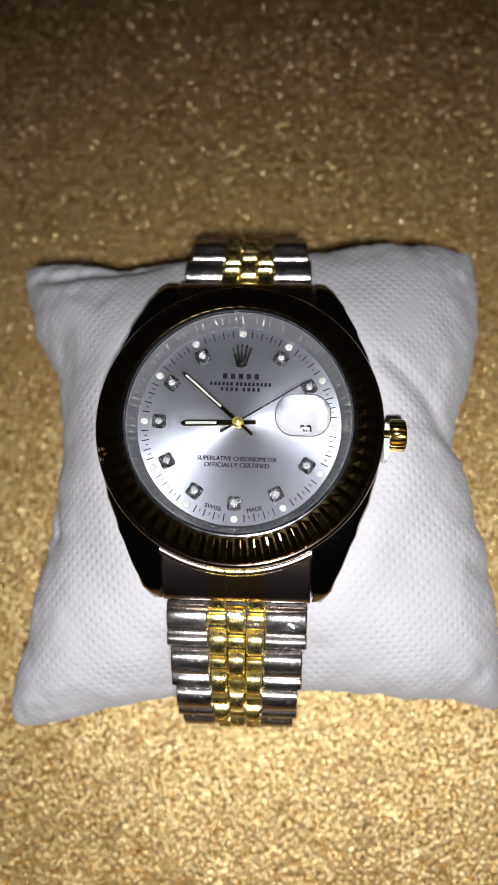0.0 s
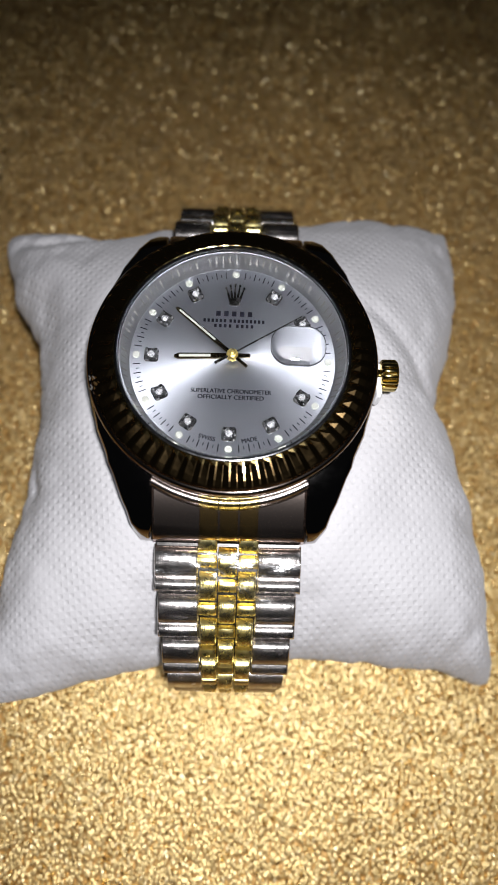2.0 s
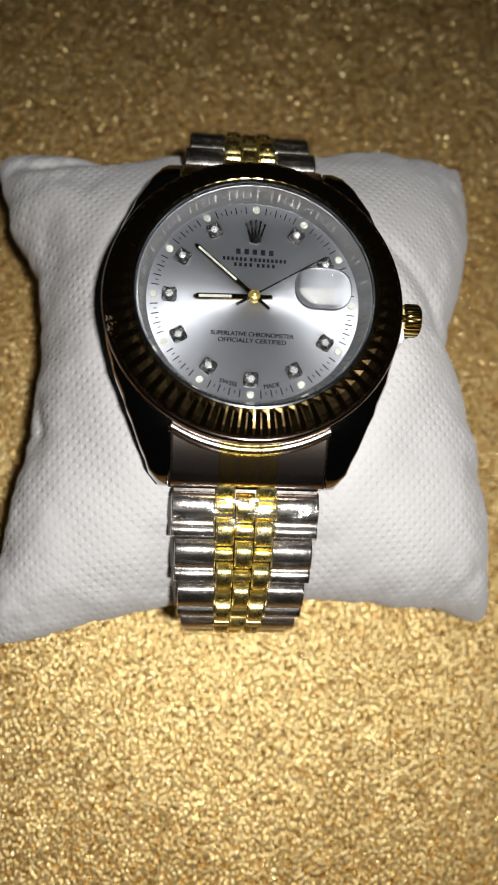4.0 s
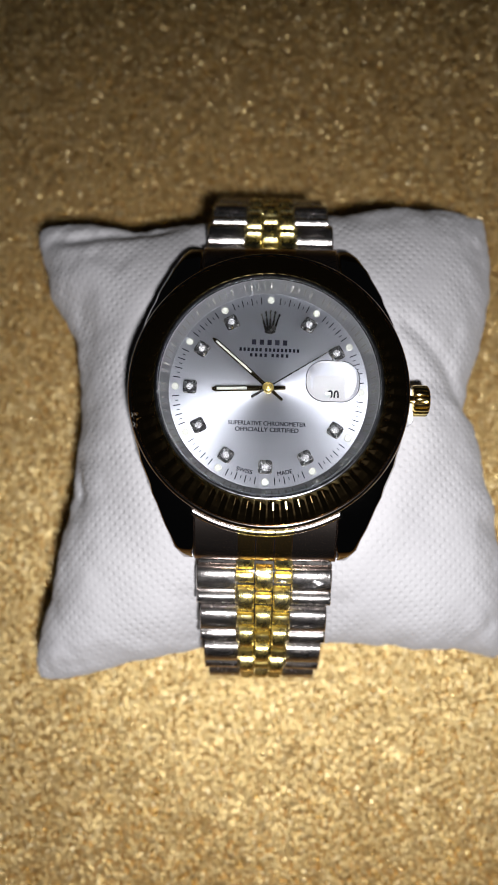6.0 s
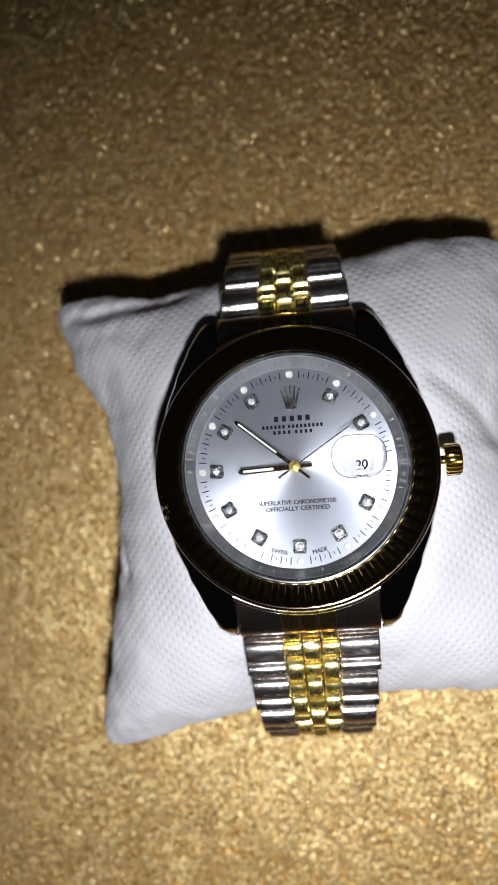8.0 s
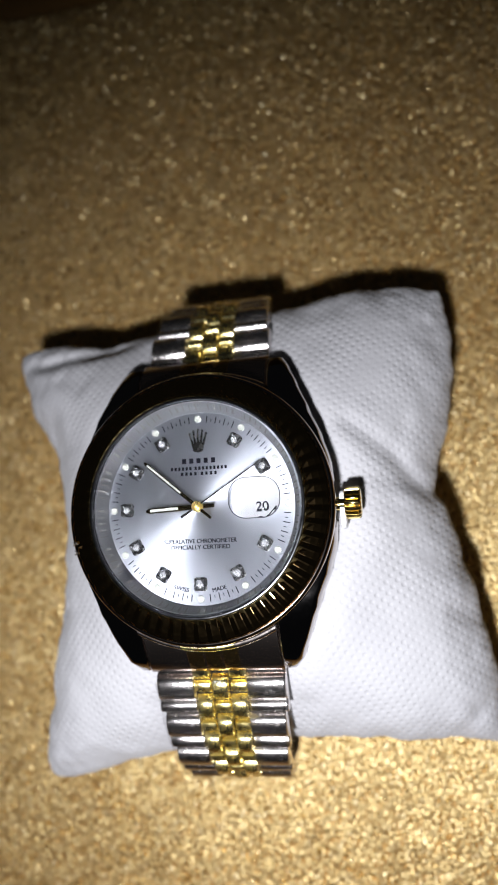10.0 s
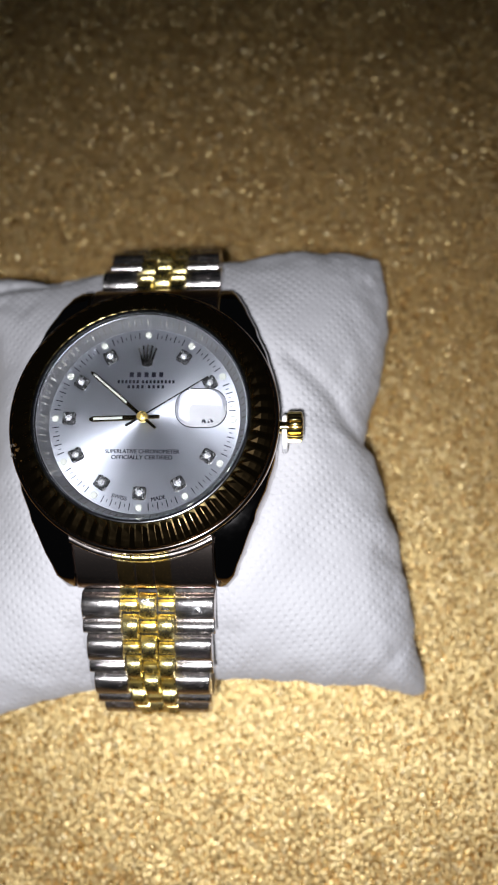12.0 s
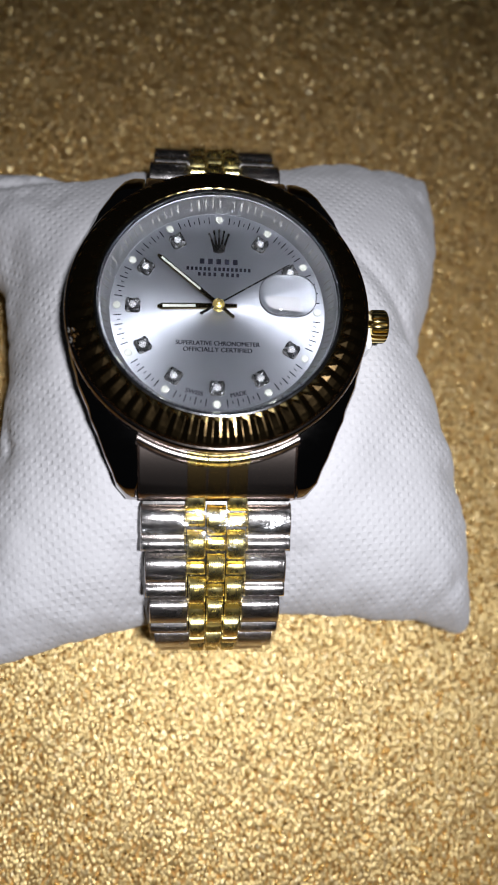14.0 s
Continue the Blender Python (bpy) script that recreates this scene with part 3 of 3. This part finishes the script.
def magnifier():
    """A barrel-shaped convex lens that sits on the glass."""
    bm = bmesh.new()
    outline = rounded_rect(7.3, 5.7, 2.5, 8)
    n = len(outline)
    rings = []
    for f, z in ((1.0, 3.31), (1.0, 3.55), (0.86, 4.12), (0.78, 4.23), (0.6, 4.39), (0.3, 4.51)):
        rings.append([bm.verts.new((x * f, y * f, z)) for x, y in outline])
    for a, b in zip(rings, rings[1:]):
        for k in range(n):
            bm.faces.new((a[k], a[(k + 1) % n], b[(k + 1) % n], b[k]))
    peak = bm.verts.new((0, 0, 4.55))
    for k in range(n):
        bm.faces.new((rings[-1][k], rings[-1][(k + 1) % n], peak))
    bm.faces.new(rings[0][::-1])
    for v in bm.verts:
        v.co.x += 8.9
        v.co.y += 0.75
    me = finish("date_magnifier", bm, LENS_GLASS, smooth=False)
    me.shade_smooth()
    me.set_sharp_from_angle(angle=radians(24))
    return me


lens = part("date_magnifier", magnifier(), LENS_GLASS, watch, "clear domed date magnifier")
lens.visible_shadow = False


def lens_edge_shade():
    """An added narrow ring round the magnifier, dark for the refraction at its edge."""
    outer, inner = rounded_rect(7.52, 5.92, 2.6, 8), rounded_rect(7.34, 5.74, 2.52, 8)
    bm = bmesh.new()
    rings = [[bm.verts.new((px + 8.9, py + 0.75, z)) for px, py in o] for o, z in ((outer, 3.31), (outer, 3.62), (inner, 3.70), (inner, 3.31))]
    for a, b in zip(rings, rings[1:]):
        for k in range(len(a)):
            n = (k + 1) % len(a)
            bm.faces.new((a[k], a[n], b[n], b[k]))
    return bm


# near-black paint stands in for the dark refraction along the lens edge
LENS_SHADE = material("lens_shade", (0.05, 0.05, 0.055), 0.25, 0.0, 0.6)[0]
part("lens_edge_shade", lens_edge_shade(), LENS_SHADE, lens, "narrow ring painted dark for the edge refraction")


def winding_crown():
    """A fluted crown on a short stem; its axis points out from the case."""
    steps, bm, rings = 96, bmesh.new(), []
    for x, r, cut in ((19.0, 1.0, 0), (21.1, 1.0, 0), (21.15, 1.9, 0), (21.3, 2.2, 0.6), (21.5, 2.32, 1), (23.2, 2.32, 1), (23.4, 2.22, 0.6), (23.55, 2.0, 0), (23.65, 1.5, 0)):
        ring = []
        for k in range(steps):
            a = 2 * math.pi * k / steps
            rr = r - cut * (0.0, 0.0, 0.0, 0.10, 0.45, 0.45)[k % 6]
            ring.append(bm.verts.new((x, rr * math.cos(a) - 0.5, rr * math.sin(a) - 3.0)))
        rings.append(ring)
    for a, b in zip(rings, rings[1:]):
        for k in range(steps):
            bm.faces.new((a[k], a[(k + 1) % steps], b[(k + 1) % steps], b[k]))
    bm.faces.new(rings[0])
    bm.faces.new(rings[-1][::-1])
    return bm


winder = part("winding_crown", winding_crown(), GOLD, watch, "fluted gold winding crown")
guard = slab(rounded_rect(0.9, 5.4, 0.4, 3), -5.4, -2.2, 0.3)
for v in guard.verts:
    v.co.x += 20.85
    v.co.y += -1.4
part("crown_spacer", guard, WHITE_PLASTIC, winder, "white plastic spacer on the crown")

# ---- the bracelet ----
LOOP_A, LOOP_BACK, LOOP_B, LOOP_Z, LOOP_N = 42.4, 38.6, 20.3, -26.0, 2.4


def loop_point(a):
    c, s = math.cos(a), math.sin(a)
    y = (LOOP_BACK if c > 0 else LOOP_A) * math.copysign(abs(c) ** (2 / LOOP_N), c)
    z = LOOP_Z + LOOP_B * math.copysign(abs(s) ** (2 / LOOP_N), s)
    return y, z


def loop_path():
    """Even samples along the bracelet, from the front end link under the pillow to the back one."""
    pts = [loop_point(math.pi / 2 + 2 * math.pi * k / 4000) for k in range(4001)]
    start = next(i for i, p in enumerate(pts) if p[0] < -24.3)
    stop = max(i for i, p in enumerate(pts) if p[0] > 24.3 and i > 2000)
    pts = pts[start : stop + 1]
    run = [0.0]
    for p, q in zip(pts, pts[1:]):
        run.append(run[-1] + math.dist(p, q))
    return pts, run


PTS, RUN = loop_path()


def along(s):
    i = min(max(int(np.searchsorted(RUN, s)), 1), len(RUN) - 1)
    k = (s - RUN[i - 1]) / max(1e-9, RUN[i] - RUN[i - 1])
    p, q = PTS[i - 1], PTS[i]
    y, z = p[0] + (q[0] - p[0]) * k, p[1] + (q[1] - p[1]) * k
    ty, tz = q[0] - p[0], q[1] - p[1]
    n = math.hypot(ty, tz)
    return y, z, ty / n, tz / n


def band_width(s):
    s = min(s, RUN[-1] - s)
    return max(16.0, 21.2 - 0.175 * s)


def link_mesh(name, wide, long, high, mat, split):
    """One link: a broad bead across the band, followed by a lower, narrow one."""
    sections = []
    for x, f in ((-wide / 2, 0.78), (-wide / 2 + 0.1, 0.93), (-wide / 2 + 0.25, 1.0), (wide / 2 - 0.25, 1.0), (wide / 2 - 0.1, 0.93), (wide / 2, 0.78)):
        ring = [(x, -long / 2, -0.9), (x, long / 2, -0.9)]
        for k in range(17):
            s = 1 - 2 * k / 16
            if s < split:
                q = (s - (split - 1) / 2) / ((split + 1) / 2)
                up = (high + 0.35) * max(0.0, 1 - abs(q) ** 2.3) ** 0.55
            else:
                q = (s - (1 + split) / 2) / ((1 - split) / 2)
                up = (high + 0.35) * (0.28 + 0.38 * max(0.0, 1 - abs(q) ** 2.3) ** 0.55)
            ring.append((x, s * long / 2, -0.35 + up * f))
        sections.append(ring)
    return finish(name, loft(sections), mat)


PITCH_COUNT = round(RUN[-1] / 6.7)
PITCH = RUN[-1] / PITCH_COUNT
OUTER_ME = link_mesh("steel_link", 5.75, PITCH * 0.985, 1.35, STEEL_LINK, 0.42)
INNER_ME = link_mesh("gold_link", 2.45, PITCH * 0.97, 1.5, GOLD_LINK, 0.38)


def band_core():
    """The dark flexible core that the links are pinned to."""
    bm = bmesh.new()
    rows = []
    for k in range(161):
        s = RUN[-1] * k / 160
        y, z, ty, tz = along(s)
        ny, nz = tz, -ty
        w = band_width(s) / 2 - 0.7
        rows.append([bm.verts.new((CX + sx * w, y + ny * d, z + nz * d)) for sx, d in ((-1, -0.8), (1, -0.8), (1, 0.1), (-1, 0.1))])
    for a, b in zip(rows, rows[1:]):
        for k in range(4):
            bm.faces.new((a[k], a[(k + 1) % 4], b[(k + 1) % 4], b[k]))
    bm.faces.new(rows[0])
    bm.faces.new(rows[-1][::-1])
    return bm


bracelet = part("bracelet", band_core(), DARK_METAL, watch, "five-row bracelet with steel outer and gold inner links")


def lay_link(me, s, x, mat, wide):
    y, z, ty, tz = along(min(max(s, 0.0), RUN[-1]))
    ob = part(me.name.split(".")[0], me, mat, bracelet)
    m = Matrix(((-1, 0, 0, (CX + x) * MM), (0, ty, tz, y * MM), (0, tz, -ty, z * MM), (0, 0, 0, 1)))
    ob.matrix_basis = m @ Matrix.Diagonal((wide, 1, 1, 1))


for k in range(PITCH_COUNT):
    s = (k + 0.5) * PITCH + 0.2
    f = band_width(s) / 19.6
    lay_link(OUTER_ME, s, -6.75 * f, STEEL_LINK, f)
    lay_link(OUTER_ME, s, 6.75 * f, STEEL_LINK, f)
    lay_link(INNER_ME, s, 0.0, GOLD_LINK, f)
for k in range(PITCH_COUNT + 1):
    s = k * PITCH + 0.2
    f = band_width(s) / 19.6
    lay_link(INNER_ME, s, -2.62 * f, GOLD_LINK, f)
    lay_link(INNER_ME, s, 2.62 * f, GOLD_LINK, f)


def end_link(sy, x0, x1, lift):
    """A stretch, from x0 to x1, of the curved piece between the lugs."""
    sections = []
    for k in range(13):
        y = 17.0 + 7.2 * k / 12
        zt = z_top(y) - 0.35 + lift - 0.25 * (k == 12)
        zb = zt - 2.2
        e = 0.16 if lift else 0.3
        pts = [(x0, zb), (x0, zt - e), (x0 + e, zt), (x1 - e, zt), (x1, zt - e), (x1, zb)]
        sections.append([(CX + x, sy * y, z) for x, z in pts])
    return loft(sections)


def end_lip(sy, x0, x1):
    """The raised edge of the end link, from x0 to x1, that follows the bezel."""
    sections = []
    for k in range(17):
        x = x0 + (x1 - x0) * k / 16
        ring = []
        for r, z in ((20.1, -2.6), (20.1, -1.05), (20.18, -0.86), (20.4, -0.80), (20.68, -0.86), (20.86, -1.1), (20.92, -2.6)):
            y = math.sqrt(r * r - x * x)
            ring.append((CX + x, sy * y, z + 0.5 * (z_top(y) - z_top(20.4))))
        sections.append(ring)
    return loft(sections)


LIP_STEEL = metal_material("lip_steel", (0.60, 0.52, 0.48), 0.24, 0.08, 0.3)
for sy in (-1, 1):
    link_end = part("end_link", end_link(sy, -10.38, 10.38, 0.0), STEEL, watch, "curved polished steel end link")
    for x0 in (-4.05, -1.33, 1.39):
        part("gold_strip", end_link(sy, x0, x0 + 2.66, 0.06), END_GOLD, link_end, "polished gold strip")
        part("gold_lip", end_lip(sy, x0 + 0.04, x0 + 2.62), GOLD_LINK, link_end, "raised gold edge")
    for x0, x1 in ((-10.3, -4.09), (4.09, 10.3)):
        part("steel_lip", end_lip(sy, x0, x1), LIP_STEEL, link_end, "raised bright steel edge")


# ---- the clear film round the bracelet ----
def film_material():
    """Thin clear film: it shows only by its glints."""
    m = bpy.data.materials.new("thin_clear_film")
    m.use_nodes = True
    t = m.node_tree
    t.nodes.clear()
    out, mix = t.nodes.new("ShaderNodeOutputMaterial"), t.nodes.new("ShaderNodeMixShader")
    clear, gloss = t.nodes.new("ShaderNodeBsdfTransparent"), t.nodes.new("ShaderNodeBsdfGlossy")
    gloss.inputs["Roughness"].default_value = 0.16
    mix.inputs["Fac"].default_value = 0.14
    t.links.new(clear.outputs[0], mix.inputs[1])
    t.links.new(gloss.outputs[0], mix.inputs[2])
    t.links.new(mix.outputs[0], out.inputs["Surface"])
    n = node(t, "ShaderNodeBump", Strength=0.55, Distance=0.0003)
    t.links.new(noise_of(t, 600, 3, 0.55), n.inputs["Height"])
    t.links.new(n.outputs["Normal"], gloss.inputs["Normal"])
    return m


THIN_FILM = film_material()


def film_sleeve(s0, s1):
    """A crinkled sleeve of clear film over a stretch of the bracelet, a little wider than the links."""
    bm, rows = bmesh.new(), []
    steps, cross = 60, 26
    for k in range(steps + 1):
        s = s0 + (s1 - s0) * k / steps
        y, z, ty, tz = along(s)
        ny, nz = tz, -ty
        half = band_width(s) / 2 + 0.45
        row = []
        for c in range(cross + 1):
            f = 2 * c / cross - 1
            lift = 1.75 - 2.4 * max(0.0, abs(f) - 0.94) / 0.06
            wrinkle = 0.22 * noise.noise((f * 5, s * 0.7, 2.0)) + 0.12 * noise.noise((f * 14, s * 1.6, 7.0))
            edge = 0.35 * noise.noise((f, s * 0.45, 4.0)) * abs(f)
            row.append(bm.verts.new((CX + f * (half + edge), y + ny * (lift + wrinkle), z + nz * (lift + wrinkle))))
        rows.append(row)
    for a, b in zip(rows, rows[1:]):
        for c in range(cross):
            bm.faces.new((a[c], a[c + 1], b[c + 1], b[c]))
    return bm


for s0, s1 in ((1.0, 30.0), (RUN[-1] - 26.0, RUN[-1] - 1.0)):
    film = part("film_sleeve", film_sleeve(s0, s1), THIN_FILM, watch, "crinkled clear protective film")
    film.visible_shadow = False

# the case, bezel and bracelet sit a hair askew of the dial
for ob in watch.children:
    if ob.name.split(".")[0] in ("case", "bezel", "glass_rim", "crystal", "winding_crown", "bracelet", "end_link", "film_sleeve"):
        ob.rotation_euler = (0, 0, TWIST)
